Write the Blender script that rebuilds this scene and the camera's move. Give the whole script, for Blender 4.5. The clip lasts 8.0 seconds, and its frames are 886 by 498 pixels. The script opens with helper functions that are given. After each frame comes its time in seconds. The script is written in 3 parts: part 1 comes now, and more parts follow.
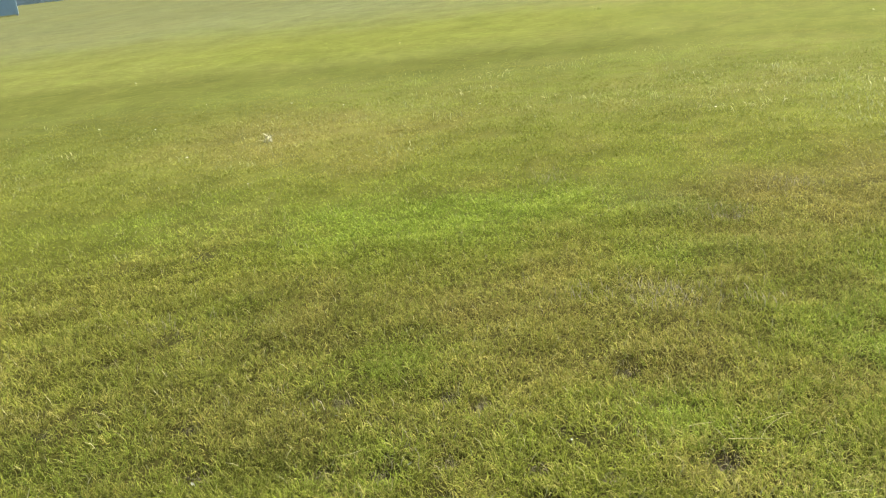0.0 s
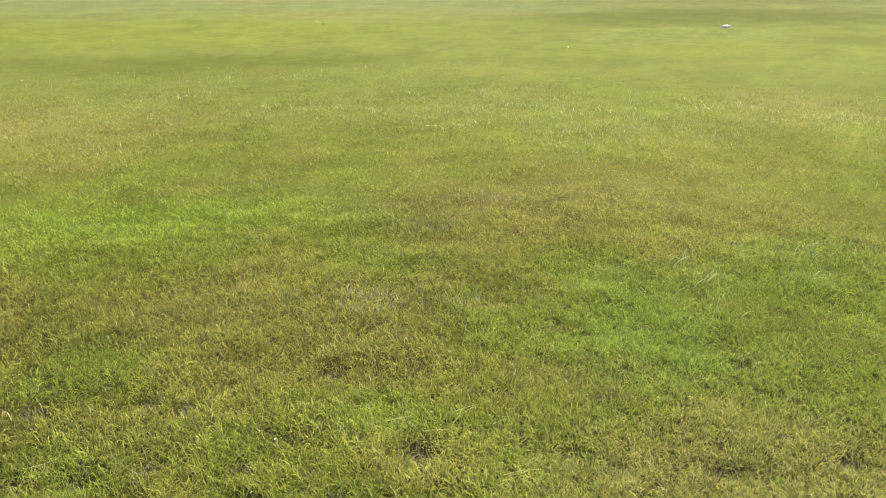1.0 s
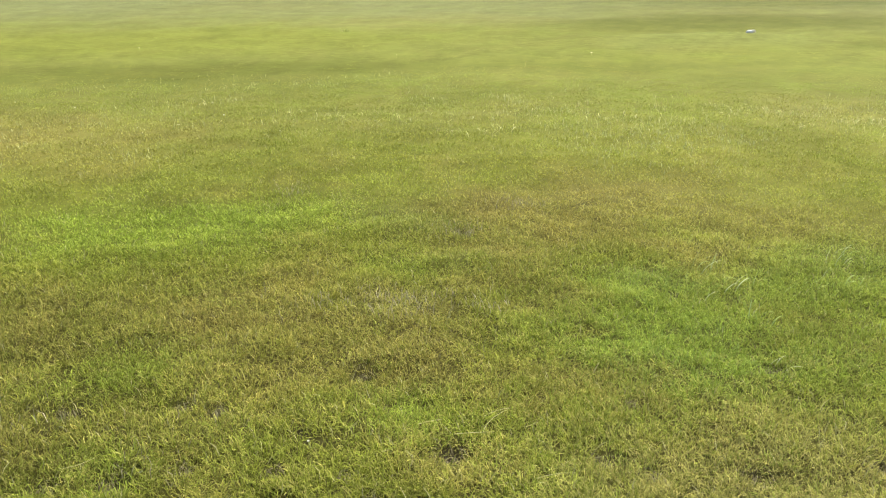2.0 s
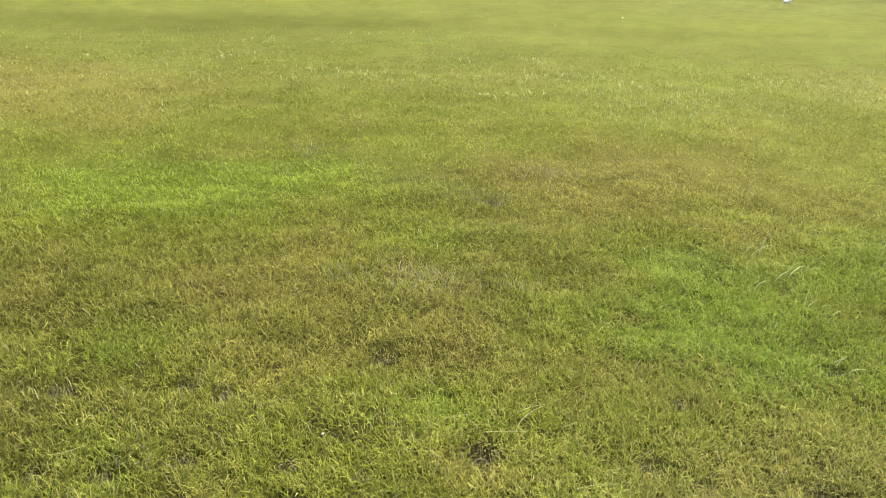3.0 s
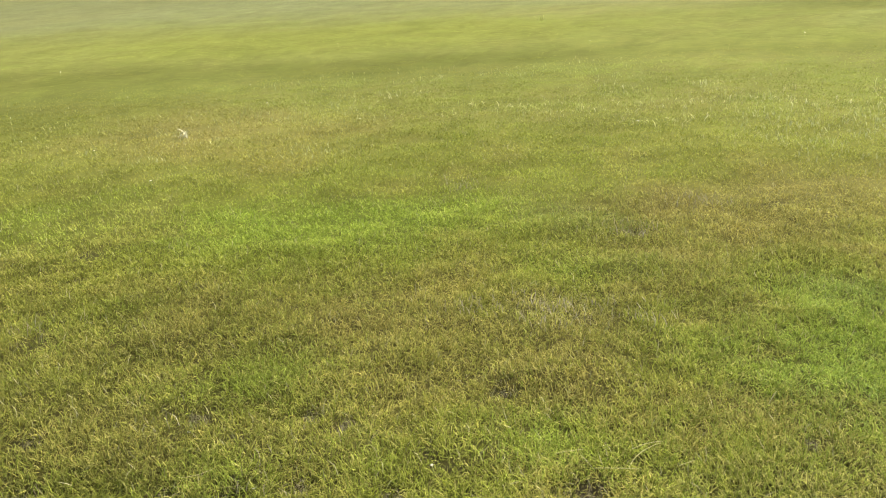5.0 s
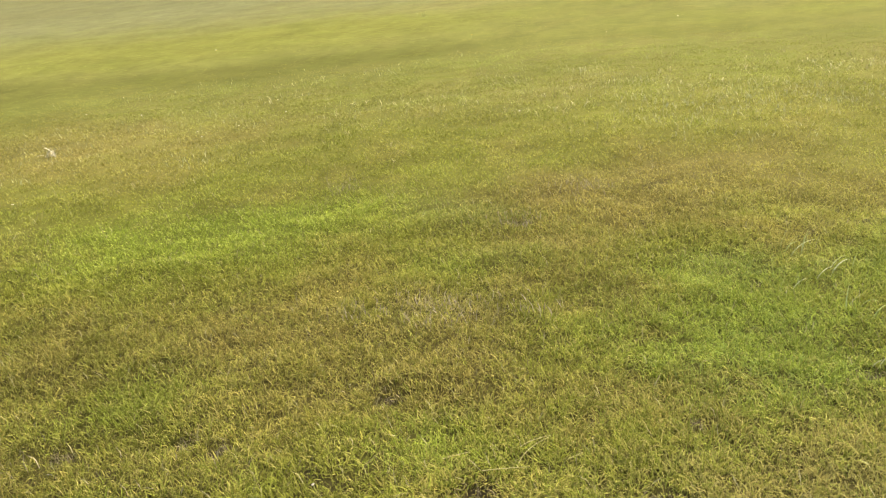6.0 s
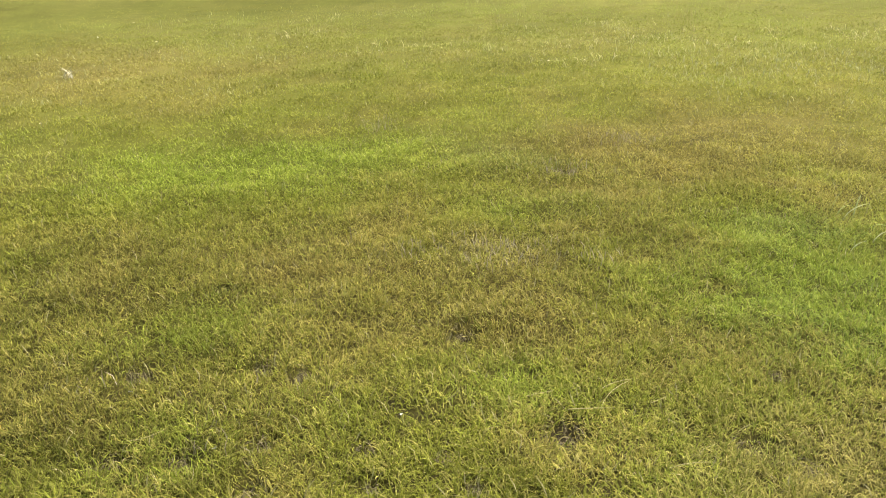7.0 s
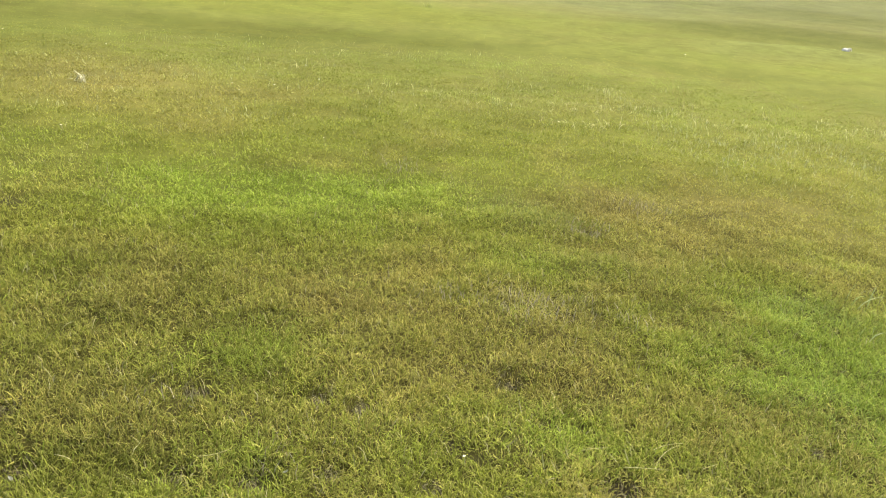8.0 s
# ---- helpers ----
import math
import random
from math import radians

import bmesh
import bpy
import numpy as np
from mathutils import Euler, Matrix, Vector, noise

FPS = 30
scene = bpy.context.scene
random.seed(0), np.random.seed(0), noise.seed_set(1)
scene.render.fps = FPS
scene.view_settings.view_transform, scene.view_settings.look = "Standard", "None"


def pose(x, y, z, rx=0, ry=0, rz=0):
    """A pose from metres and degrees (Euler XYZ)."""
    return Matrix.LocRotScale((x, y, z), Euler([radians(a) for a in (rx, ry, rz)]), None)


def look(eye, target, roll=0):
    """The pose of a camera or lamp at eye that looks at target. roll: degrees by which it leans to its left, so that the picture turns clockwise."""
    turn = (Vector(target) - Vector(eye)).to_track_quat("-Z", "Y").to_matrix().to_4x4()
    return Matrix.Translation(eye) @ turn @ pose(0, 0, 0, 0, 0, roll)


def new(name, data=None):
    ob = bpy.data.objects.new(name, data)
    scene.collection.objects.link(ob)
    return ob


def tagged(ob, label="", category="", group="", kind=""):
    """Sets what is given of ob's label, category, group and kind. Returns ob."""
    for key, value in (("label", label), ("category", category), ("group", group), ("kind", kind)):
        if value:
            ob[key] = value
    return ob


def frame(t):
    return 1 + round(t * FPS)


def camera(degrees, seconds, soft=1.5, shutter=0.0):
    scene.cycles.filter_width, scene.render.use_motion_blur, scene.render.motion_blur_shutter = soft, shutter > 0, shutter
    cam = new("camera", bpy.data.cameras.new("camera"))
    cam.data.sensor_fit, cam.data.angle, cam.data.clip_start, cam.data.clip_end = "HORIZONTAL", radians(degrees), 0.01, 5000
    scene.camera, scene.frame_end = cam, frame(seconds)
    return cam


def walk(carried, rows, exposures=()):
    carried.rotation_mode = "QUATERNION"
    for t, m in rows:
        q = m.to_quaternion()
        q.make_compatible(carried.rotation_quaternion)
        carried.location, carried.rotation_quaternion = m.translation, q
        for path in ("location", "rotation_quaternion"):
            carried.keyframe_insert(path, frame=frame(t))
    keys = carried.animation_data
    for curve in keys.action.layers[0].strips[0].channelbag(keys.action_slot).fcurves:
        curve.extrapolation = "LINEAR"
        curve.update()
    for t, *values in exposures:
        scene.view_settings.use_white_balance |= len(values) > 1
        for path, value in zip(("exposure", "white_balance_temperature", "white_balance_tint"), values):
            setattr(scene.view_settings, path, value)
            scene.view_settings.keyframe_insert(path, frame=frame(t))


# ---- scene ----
# ---- camera and its walk ----
cam = camera(52.6, 8.0, soft=1.0, shutter=0.06)
PATH = [
    (0, (0.259, 0.053, 1.623), (0.07, 1.942, 0.992), -6.4),
    (0.2, (0.276, 0.0, 1.617), (0.224, 1.89, 0.966), -5.5),
    (0.3, (0.287, -0.018, 1.604), (0.356, 1.868, 0.942), -4.0),
    (0.5, (0.289, -0.043, 1.602), (0.562, 1.821, 0.93), -0.8),
    (1, (0.31, -0.058, 1.626), (0.73, 1.792, 0.991), 0.4),
    (1.5, (0.273, -0.064, 1.604), (0.749, 1.771, 0.966), 0.9),
    (2, (0.268, -0.052, 1.61), (0.644, 1.811, 0.99), 0.0),
    (2.2, (0.255, -0.025, 1.608), (0.616, 1.84, 0.983), 0.1),
    (3.3, (0.263, 0.335, 1.54), (0.624, 2.165, 0.82), 2.9),
    (3.5, (0.276, 0.265, 1.575), (0.664, 2.088, 0.85), 2.9),
    (4, (0.279, 0.088, 1.57), (0.687, 1.913, 0.86), 1.6),
    (4.2, (0.25, 0.03, 1.611), (0.647, 1.869, 0.933), 2.2),
    (4.3, (0.263, 0.022, 1.626), (0.504, 1.892, 0.96), 0.8),
    (4.5, (0.35, 0.104, 1.624), (0.331, 1.986, 0.95), -2.6),
    (4.7, (0.428, 0.182, 1.575), (0.354, 2.069, 0.917), -3.3),
    (5.8, (0.639, 0.331, 1.543), (0.671, 2.24, 0.947), -5.6),
    (6, (0.636, 0.364, 1.521), (0.776, 2.252, 0.874), -5.6),
    (6.5, (0.551, 0.401, 1.555), (0.932, 2.213, 0.799), -3.1),
    (6.7, (0.489, 0.381, 1.568), (0.78, 2.222, 0.844), -2.9),
    (6.8, (0.407, 0.395, 1.52), (0.547, 2.254, 0.796), -3.6),
    (7, (0.265, 0.39, 1.503), (0.448, 2.234, 0.75), -1.8),
    (7.3, (-0.045, 0.378, 1.505), (0.205, 2.229, 0.79), 0.7),
    (7.5, (-0.189, 0.34, 1.491), (0.144, 2.187, 0.8), 2.8),
    (8, (-0.151, 0.366, 1.526), (0.146, 2.231, 0.868), 5.7),
]
STOPS = 1.27
EXPOSURES = [
    (0.0, STOPS - 0.05, 6690, 8), (2.2, STOPS, 6710, 8), (3.5, STOPS, 6770, 8), (4.5, STOPS - 0.03, 6590, 7), (5.8, STOPS - 0.05, 7110, 23), (6.5, STOPS, 7170, 22),
    (7.0, STOPS, 7010, 19), (7.5, STOPS, 6930, 18), (8.0, STOPS + 0.03, 6790, 12),
]
walk(cam, [(t, look(eye, target, roll)) for t, eye, target, roll in PATH], EXPOSURES)

# ---- sky and sun ----
SUN_ELEVATION, SUN_AZIMUTH = 54.0, 60.0  # azimuth: degrees to the right of +y
world = bpy.data.worlds.new("sky")
scene.world = world
world.use_nodes = True
wn = world.node_tree.nodes
sky = wn.new("ShaderNodeTexSky")
sky.sky_type, sky.sun_disc = "NISHITA", False
sky.sun_elevation, sky.sun_rotation = radians(SUN_ELEVATION), radians(SUN_AZIMUTH)
sky.dust_density = 3.0
wn["Background"].inputs["Strength"].default_value = 0.15
world.node_tree.links.new(sky.outputs["Color"], wn["Background"].inputs["Color"])
sun = new("sun", bpy.data.lights.new("sun", "SUN"))
sun.data.energy, sun.data.angle, sun.data.color = 4.1, radians(2.5), (1.0, 0.94, 0.84)
se, sa = radians(SUN_ELEVATION), radians(SUN_AZIMUTH)
sun.matrix_world = look(60 * Vector((math.cos(se) * math.sin(sa), math.cos(se) * math.cos(sa), math.sin(se))), (0, 0, 0))


# ---- materials ----
def material(name, rough=0.6, metal=0.0, spec=0.3):
    m = bpy.data.materials.new(name)
    m.use_nodes = True
    b = m.node_tree.nodes["Principled BSDF"]
    b.inputs["Roughness"].default_value, b.inputs["Metallic"].default_value = rough, metal
    b.inputs["Specular IOR Level"].default_value = spec
    return m, m.node_tree.nodes, m.node_tree.links, b


def noise_node(nodes, links, scale, detail=3.0, rough=0.6):
    pos = nodes.new("ShaderNodeNewGeometry")
    n = nodes.new("ShaderNodeTexNoise")
    n.inputs["Scale"].default_value, n.inputs["Detail"].default_value, n.inputs["Roughness"].default_value = scale, detail, rough
    links.new(pos.outputs["Position"], n.inputs["Vector"])
    return n.outputs["Fac"]


def remap(nodes, links, value, a, b, lo, hi):
    r = nodes.new("ShaderNodeMapRange")
    for k, v in zip(("From Min", "From Max", "To Min", "To Max"), (a, b, lo, hi)):
        r.inputs[k].default_value = v
    links.new(value, r.inputs["Value"])
    return r.outputs["Result"]


def scaled(nodes, links, colour, value):
    """colour times value."""
    v = nodes.new("ShaderNodeVectorMath")
    v.operation = "SCALE"
    links.new(colour, v.inputs[0])
    links.new(value, v.inputs["Scale"])
    return v.outputs["Vector"]


def leaf_material(name, through_light=0.35, rough=0.62, spec=0.14):
    """Blades coloured by their own tint, with a little light passing through them."""
    m, nodes, links, b = material(name, rough, 0.0, spec)
    tint = nodes.new("ShaderNodeAttribute")
    tint.attribute_name = "tint"
    grain = remap(nodes, links, noise_node(nodes, links, 90.0, 2.0), 0.3, 0.7, 0.8, 1.2)
    c = scaled(nodes, links, tint.outputs["Color"], grain)
    links.new(c, b.inputs["Base Color"])
    t = nodes.new("ShaderNodeBsdfTranslucent")
    links.new(c, t.inputs["Color"])
    mix = nodes.new("ShaderNodeMixShader")
    mix.inputs["Fac"].default_value = through_light
    links.new(b.outputs["BSDF"], mix.inputs[1])
    links.new(t.outputs["BSDF"], mix.inputs[2])
    links.new(mix.outputs["Shader"], nodes["Material Output"].inputs["Surface"])
    return m


def ground_material(name):
    m, nodes, links, b = material(name, 1.0, 0.0, 0.02)
    tint = nodes.new("ShaderNodeAttribute")
    tint.attribute_name = "tint"
    fine = remap(nodes, links, noise_node(nodes, links, 55.0, 4.0), 0.3, 0.7, 0.78, 1.22)
    broad = remap(nodes, links, noise_node(nodes, links, 0.9, 5.0, 0.65), 0.3, 0.7, 0.88, 1.12)
    clumps = remap(nodes, links, noise_node(nodes, links, 5.5, 4.0, 0.7), 0.3, 0.7, 0.84, 1.16)
    links.new(scaled(nodes, links, scaled(nodes, links, scaled(nodes, links, tint.outputs["Color"], fine), broad), clumps), b.inputs["Base Color"])
    bump = nodes.new("ShaderNodeBump")
    bump.inputs["Distance"].default_value = 0.006
    links.new(noise_node(nodes, links, 40.0, 4.0), bump.inputs["Height"])
    links.new(bump.outputs["Normal"], b.inputs["Normal"])
    return m


def paint_material(name, colour, rough=0.6, metal=0.0, vary=0.15, scale=6.0, bump_depth=0.0, spec=0.3):
    """A plain surface with grain and stains at two scales."""
    m, nodes, links, b = material(name, rough, metal, spec)
    rgb = nodes.new("ShaderNodeRGB")
    rgb.outputs[0].default_value = (*colour, 1)
    broad = remap(nodes, links, noise_node(nodes, links, scale, 5.0), 0.3, 0.7, 1 - vary, 1 + vary)
    fine = remap(nodes, links, noise_node(nodes, links, scale * 12, 3.0), 0.3, 0.7, 1 - vary / 2, 1 + vary / 2)
    links.new(scaled(nodes, links, scaled(nodes, links, rgb.outputs[0], broad), fine), b.inputs["Base Color"])
    if bump_depth:
        bump = nodes.new("ShaderNodeBump")
        bump.inputs["Distance"].default_value = bump_depth
        links.new(noise_node(nodes, links, scale * 6, 4.0), bump.inputs["Height"])
        links.new(bump.outputs["Normal"], b.inputs["Normal"])
    return m


GRASS = leaf_material("grass_blade", 0.28, 0.7, 0.07)
STRAW = leaf_material("dry_straw", 0.25, 0.75, 0.08)
GROUND = ground_material("turf_and_shaded_thatch")
# blue-grey base colour holds the aerial haze over the far trees
WOODS = paint_material("haze_tinted_wood", (0.25, 0.33, 0.37), 0.95, vary=0.25, scale=0.12)
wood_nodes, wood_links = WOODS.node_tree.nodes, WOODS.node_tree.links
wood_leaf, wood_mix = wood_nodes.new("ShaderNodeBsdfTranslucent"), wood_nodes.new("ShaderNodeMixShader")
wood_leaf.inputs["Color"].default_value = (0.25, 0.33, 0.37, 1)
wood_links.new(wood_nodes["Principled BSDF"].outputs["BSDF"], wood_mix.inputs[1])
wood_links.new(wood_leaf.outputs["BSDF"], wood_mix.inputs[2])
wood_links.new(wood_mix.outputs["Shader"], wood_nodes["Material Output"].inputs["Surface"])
PLASTIC = paint_material("white_plastic", (0.56, 0.54, 0.49), 0.5, vary=0.06, scale=20.0, spec=0.5)
SHEET_BLUE = paint_material("pale_blue_sheet_metal", (0.19, 0.28, 0.32), 0.45, 0.1, 0.1, 1.2)
# ridge colour likewise carries haze
RIDGE = paint_material('haze_tinted_ridge', (0.23, 0.29, 0.32), 0.95, vary=0.2, scale=0.05)
GREY_METAL = paint_material("grey_metal", (0.25, 0.27, 0.28), 0.5, 0.4, 0.12, 3.0)
RENDER_WALL = paint_material("pale_house_wall", (0.40, 0.39, 0.40), 0.9, vary=0.1, scale=0.8)
ROOF_TILE = paint_material("grey_roof", (0.18, 0.19, 0.21), 0.8, vary=0.2, scale=1.0)
GLASS_DARK = paint_material("window_glass", (0.05, 0.06, 0.07), 0.08, vary=0.05, scale=1.0, spec=0.6)
WEED = paint_material("weed_green", (0.30, 0.32, 0.12), 0.7, vary=0.25, scale=30.0)
STALK = paint_material("pale_straw", (0.40, 0.38, 0.17), 0.75, vary=0.18, scale=40.0, spec=0.15)
BLEACHED = paint_material("bleached_leaf", (0.27, 0.28, 0.22), 0.8, vary=0.15, scale=90.0, spec=0.1)
PETAL = paint_material("white_petal", (0.78, 0.78, 0.72), 0.6, vary=0.05, scale=60.0)
POLLEN = paint_material("yellow_pollen", (0.55, 0.38, 0.03), 0.8, vary=0.15, scale=200.0)


# ---- the field's relief and plant cover ----
rng = np.random.default_rng(7)


def value_noise(x, y, size, seed=0):
    """Smooth noise from 0 to 1 with cells of that size in metres."""
    u, v = np.asarray(x) / size + 1000.0, np.asarray(y) / size + 1000.0
    i, j = np.floor(u).astype(np.int64), np.floor(v).astype(np.int64)
    f, g = u - i, v - j
    f, g = f * f * (3 - 2 * f), g * g * (3 - 2 * g)

    def cell(a, b):
        h = (a * 374761393 + b * 668265263 + seed * 2147483647) & 0xFFFFFFFF
        h = ((h ^ (h >> 13)) * 1274126177) & 0xFFFFFFFF
        return ((h ^ (h >> 16)) & 0xFFFF) / 65535.0

    return (cell(i, j) * (1 - f) + cell(i + 1, j) * f) * (1 - g) + (cell(i, j + 1) * (1 - f) + cell(i + 1, j + 1) * f) * g


def layered(x, y, size, seed=0):
    return (value_noise(x, y, size, seed) + 0.5 * value_noise(x, y, size / 2.1, seed + 1) + 0.25 * value_noise(x, y, size / 4.3, seed + 2)) / 1.75


# bare, sunken spots between the tussocks: x, y, radius
HOLLOWS = [
    (0.82, 2.585, 0.080), (0.60, 3.25, 0.050), (-0.28, 2.60, 0.060), (-0.06, 2.65, 0.048), (-0.49, 2.63, 0.055), (-0.95, 2.66, 0.060),
    (-0.51, 3.12, 0.050), (0.04, 3.01, 0.035), (-0.09, 3.09, 0.040), (-1.05, 2.99, 0.040), (-1.67, 3.64, 0.050), (1.77, 2.23, 0.055),
    (1.44, 2.30, 0.045), (1.32, 2.43, 0.050), (2.25, 2.93, 0.055), (2.23, 2.20, 0.060), (0.24, 2.42, 0.045), (0.24, 2.58, 0.035),
    (-0.08, 2.43, 0.045), (0.52, 2.35, 0.035), (0.47, 2.51, 0.035), (1.56, 2.76, 0.030), (1.43, 5.06, 0.050),
]
# stands of one sort of plant: x, y, half width, half depth, share
LUSH = [(-0.3, 5.6, 1.3, 0.62, 1.0), (-2.0, 6.1, 1.0, 0.6, 0.5), (2.3, 3.4, 0.85, 0.8, 0.85), (3.1, 3.3, 1.0, 0.85, 0.7), (0.63, 2.75, 0.16, 0.22, 0.6), (-0.25, 3.5, 0.25, 0.3, 0.5), (-1.45, 2.8, 0.4, 0.3, 0.6), (-0.45, 2.6, 0.2, 0.2, 0.5), (1.0, 4.6, 0.35, 0.3, 0.4)]
BLUISH = [(2.1, 3.2, 0.5, 0.4, 0.2), (1.12, 5.5, 0.3, 0.28, 0.15), (2.5, 3.9, 0.45, 0.4, 0.25), (3.3, 4.0, 0.5, 0.5, 0.2), (2.3, 3.0, 0.2, 0.25, 0.12)]
RUSTY = [(2.5, 5.5, 1.5, 0.8, 0.55), (3.2, 4.75, 1.0, 0.3, 0.3), (-0.1, 4.15, 0.95, 0.42, 0.45), (0.95, 3.2, 0.7, 0.5, 0.18), (-2.2, 4.5, 0.7, 0.7, 0.4), (-2.0, 8.8, 1.7, 1.6, 0.65), (-1.3, 3.9, 0.8, 0.35, 0.4), (-0.7, 3.0, 0.5, 0.25, 0.45), (-1.5, 3.2, 0.5, 0.3, 0.5), (1.72, 3.48, 0.12, 0.12, 0.6), (3.9, 7.2, 2.2, 0.9, 0.2), (3.4, 6.2, 1.4, 0.5, 0.3)]
STRAWY = [(1.9, 2.25, 0.8, 0.4, 0.5), (3.4, 4.6, 1.0, 0.6, 0.2), (2.6, 5.6, 1.5, 0.7, 0.15), (0.85, 3.93, 0.2, 0.2, 0.3), (6.3, 8.5, 0.9, 1.0, 0.35), (1.3, 4.75, 0.5, 0.2, 0.2), (4.6, 24.5, 4.0, 2.0, 0.3), (2.4, 9.3, 2.2, 1.0, 0.15)]
DARK = [(-0.8, 14.0, 3.6, 1.5, 0.6), (-6.5, 13.6, 4.5, 2.4, 0.55), (13.5, 21.8, 6.5, 3.0, 0.7), (20.0, 32.0, 8.0, 5.0, 0.6), (1.9, 13.5, 2.0, 0.55, 0.5), (4.5, 13.6, 2.5, 0.8, 0.3), (-0.1, 2.75, 0.8, 0.45, 0.30), (-1.3, 2.9, 1.2, 1.0, 0.72), (-2.6, 4.6, 1.4, 1.2, 0.42), (12.8, 15.8, 2.0, 1.2, 0.5), (-4.6, 9.6, 2.6, 2.6, 0.5), (-3.4, 6.6, 1.6, 1.4, 0.45), (-2.3, 5.0, 0.9, 0.9, 0.4), (-1.2, 3.9, 1.5, 0.9, 0.5)]
HAZY_SEEDED = [(9.3, 16.8, 1.8, 1.5, 0.5), (-12.0, 36.0, 20.0, 9.0, 0.4), (5.0, 27.0, 4.0, 3.0, 0.4)]
YELLOW = [(-1.5, 19.5, 5.5, 3.4, 0.8), (-9.0, 22.0, 6.0, 4.5, 0.45), (6.5, 14.0, 4.5, 2.5, 0.4), (2.46, 2.6, 0.3, 0.4, 0.4), (0.4, 6.6, 1.6, 0.3, 0.4), (3.6, 4.6, 1.6, 1.5, 0.45), (9.3, 16.8, 1.8, 1.5, 0.7), (4.4, 8.0, 2.6, 1.6, 0.4)]
SORTS = [  # stands, colours of two blades of that sort
    (LUSH, (0.170, 0.252, 0.017), (0.258, 0.332, 0.046)),
    (BLUISH, (0.135, 0.235, 0.045), (0.225, 0.315, 0.095)),
    (RUSTY, (0.228, 0.198, 0.034), (0.310, 0.275, 0.076)),
    (STRAWY, (0.282, 0.254, 0.066), (0.388, 0.352, 0.118)),
    (DARK, (0.105, 0.125, 0.016), (0.165, 0.175, 0.030)),
    (YELLOW, (0.208, 0.240, 0.025), (0.272, 0.300, 0.052)),
    # seed-head colours, greyed to hold the haze of the far field
    (HAZY_SEEDED, (0.240, 0.265, 0.102), (0.300, 0.325, 0.160)),
]


def relief(x, y):
    x, y = np.asarray(x, float), np.asarray(y, float)
    r = np.hypot(x, y)
    z = 0.026 * (layered(x, y, 0.9, 3) - 0.5) + 0.034 * (value_noise(x, y, 0.24, 9) - 0.5) * np.clip((14 - r) / 6, 0.3, 1)
    z = z + 0.028 * (layered(x, y, 6.0, 5) - 0.5) * np.clip((r - 3) / 8, 0, 1)
    z = z + 0.14 * np.exp(-(((x - 9.5) / 2.0) ** 2 + ((y - 17.2) / 1.0) ** 2))
    for hx, hy, hr in HOLLOWS:
        z = z - 0.048 * min(1.0, hr / 0.085) * np.exp(-(((x - hx) ** 2 + (y - hy) ** 2) / hr**2))
    return z


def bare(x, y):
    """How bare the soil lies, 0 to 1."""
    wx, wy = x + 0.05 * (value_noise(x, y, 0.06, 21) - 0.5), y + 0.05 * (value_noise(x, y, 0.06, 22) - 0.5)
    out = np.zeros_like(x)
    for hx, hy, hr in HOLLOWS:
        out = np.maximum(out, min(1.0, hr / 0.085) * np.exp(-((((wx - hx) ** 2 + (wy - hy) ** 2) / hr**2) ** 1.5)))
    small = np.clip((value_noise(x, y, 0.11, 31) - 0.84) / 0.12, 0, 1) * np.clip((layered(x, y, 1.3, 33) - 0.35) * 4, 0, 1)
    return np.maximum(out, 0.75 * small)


def shares(x, y):
    """The share of each sort of plant at a place, one row a sort."""
    r = np.hypot(x, y)
    warp = 0.25 + 0.02 * r
    drift = 0.30 * np.clip(r - 8, 0, 14)
    wx = x + warp * (layered(x, y, 0.7, 41) - 0.5) * 1.6 + drift * (layered(x, y, 3.2, 47) - 0.5)
    wy = y + warp * (layered(x, y, 0.7, 45) - 0.5) * 1.6 + drift * (layered(x, y, 3.2, 49) - 0.5)
    rows = []
    for stands, _, _ in SORTS:
        w = np.zeros_like(x)
        for cx, cy, rx, ry, share in stands:
            w = np.maximum(w, share * np.exp(-((((wx - cx) / rx) ** 2 + ((wy - cy) / ry) ** 2) ** 1.4)))
        rows.append(w)
    rows = np.array(rows)
    shaded = rows[4].copy()
    rows[0] += 0.20 * np.clip((layered(x, y, 0.55, 51) - 0.52) * 5, 0, 1)
    rows[2] += (0.18 + 0.2 * np.clip((9 - r) / 4, 0, 1)) * np.clip((layered(x, y, 0.42, 55) - 0.50) * 5, 0, 1)
    far = np.clip((r - 18) / 14, 0, 1)
    rows[2] += 0.25 * far * np.clip((layered(x, 0.6 * y, 5.0, 71) - 0.48) * 5, 0, 1)
    rows[3] += 0.10 + 0.09 * np.clip((6.5 - r) / 3, 0, 1) + 0.10 * np.clip((r - 22) / 25, 0, 1)
    # pale seed share rises with distance, painting haze into the cover colour
    rows[6] += 0.22 * np.clip((r - 5) / 8, 0, 1) + 0.95 * np.clip((r - 21) / 20, 0, 1)
    rows[6] *= 1 - np.clip(rows[3] * 1.3 - 0.3, 0, 0.9)
    rows[5] += 0.45 * np.clip((r - 9) / 9, 0, 1) * (1 - 0.6 * far) * (1 - rows[4]) * (1 - np.clip(rows[3] * 1.3 - 0.3, 0, 0.9))
    rows *= 1 - 0.85 * shaded
    rows[4] = shaded
    return rows / np.maximum(rows.sum(0), 1.0)


BASE_LOW, BASE_HIGH = np.array((0.138, 0.168, 0.008)), np.array((0.224, 0.252, 0.040))


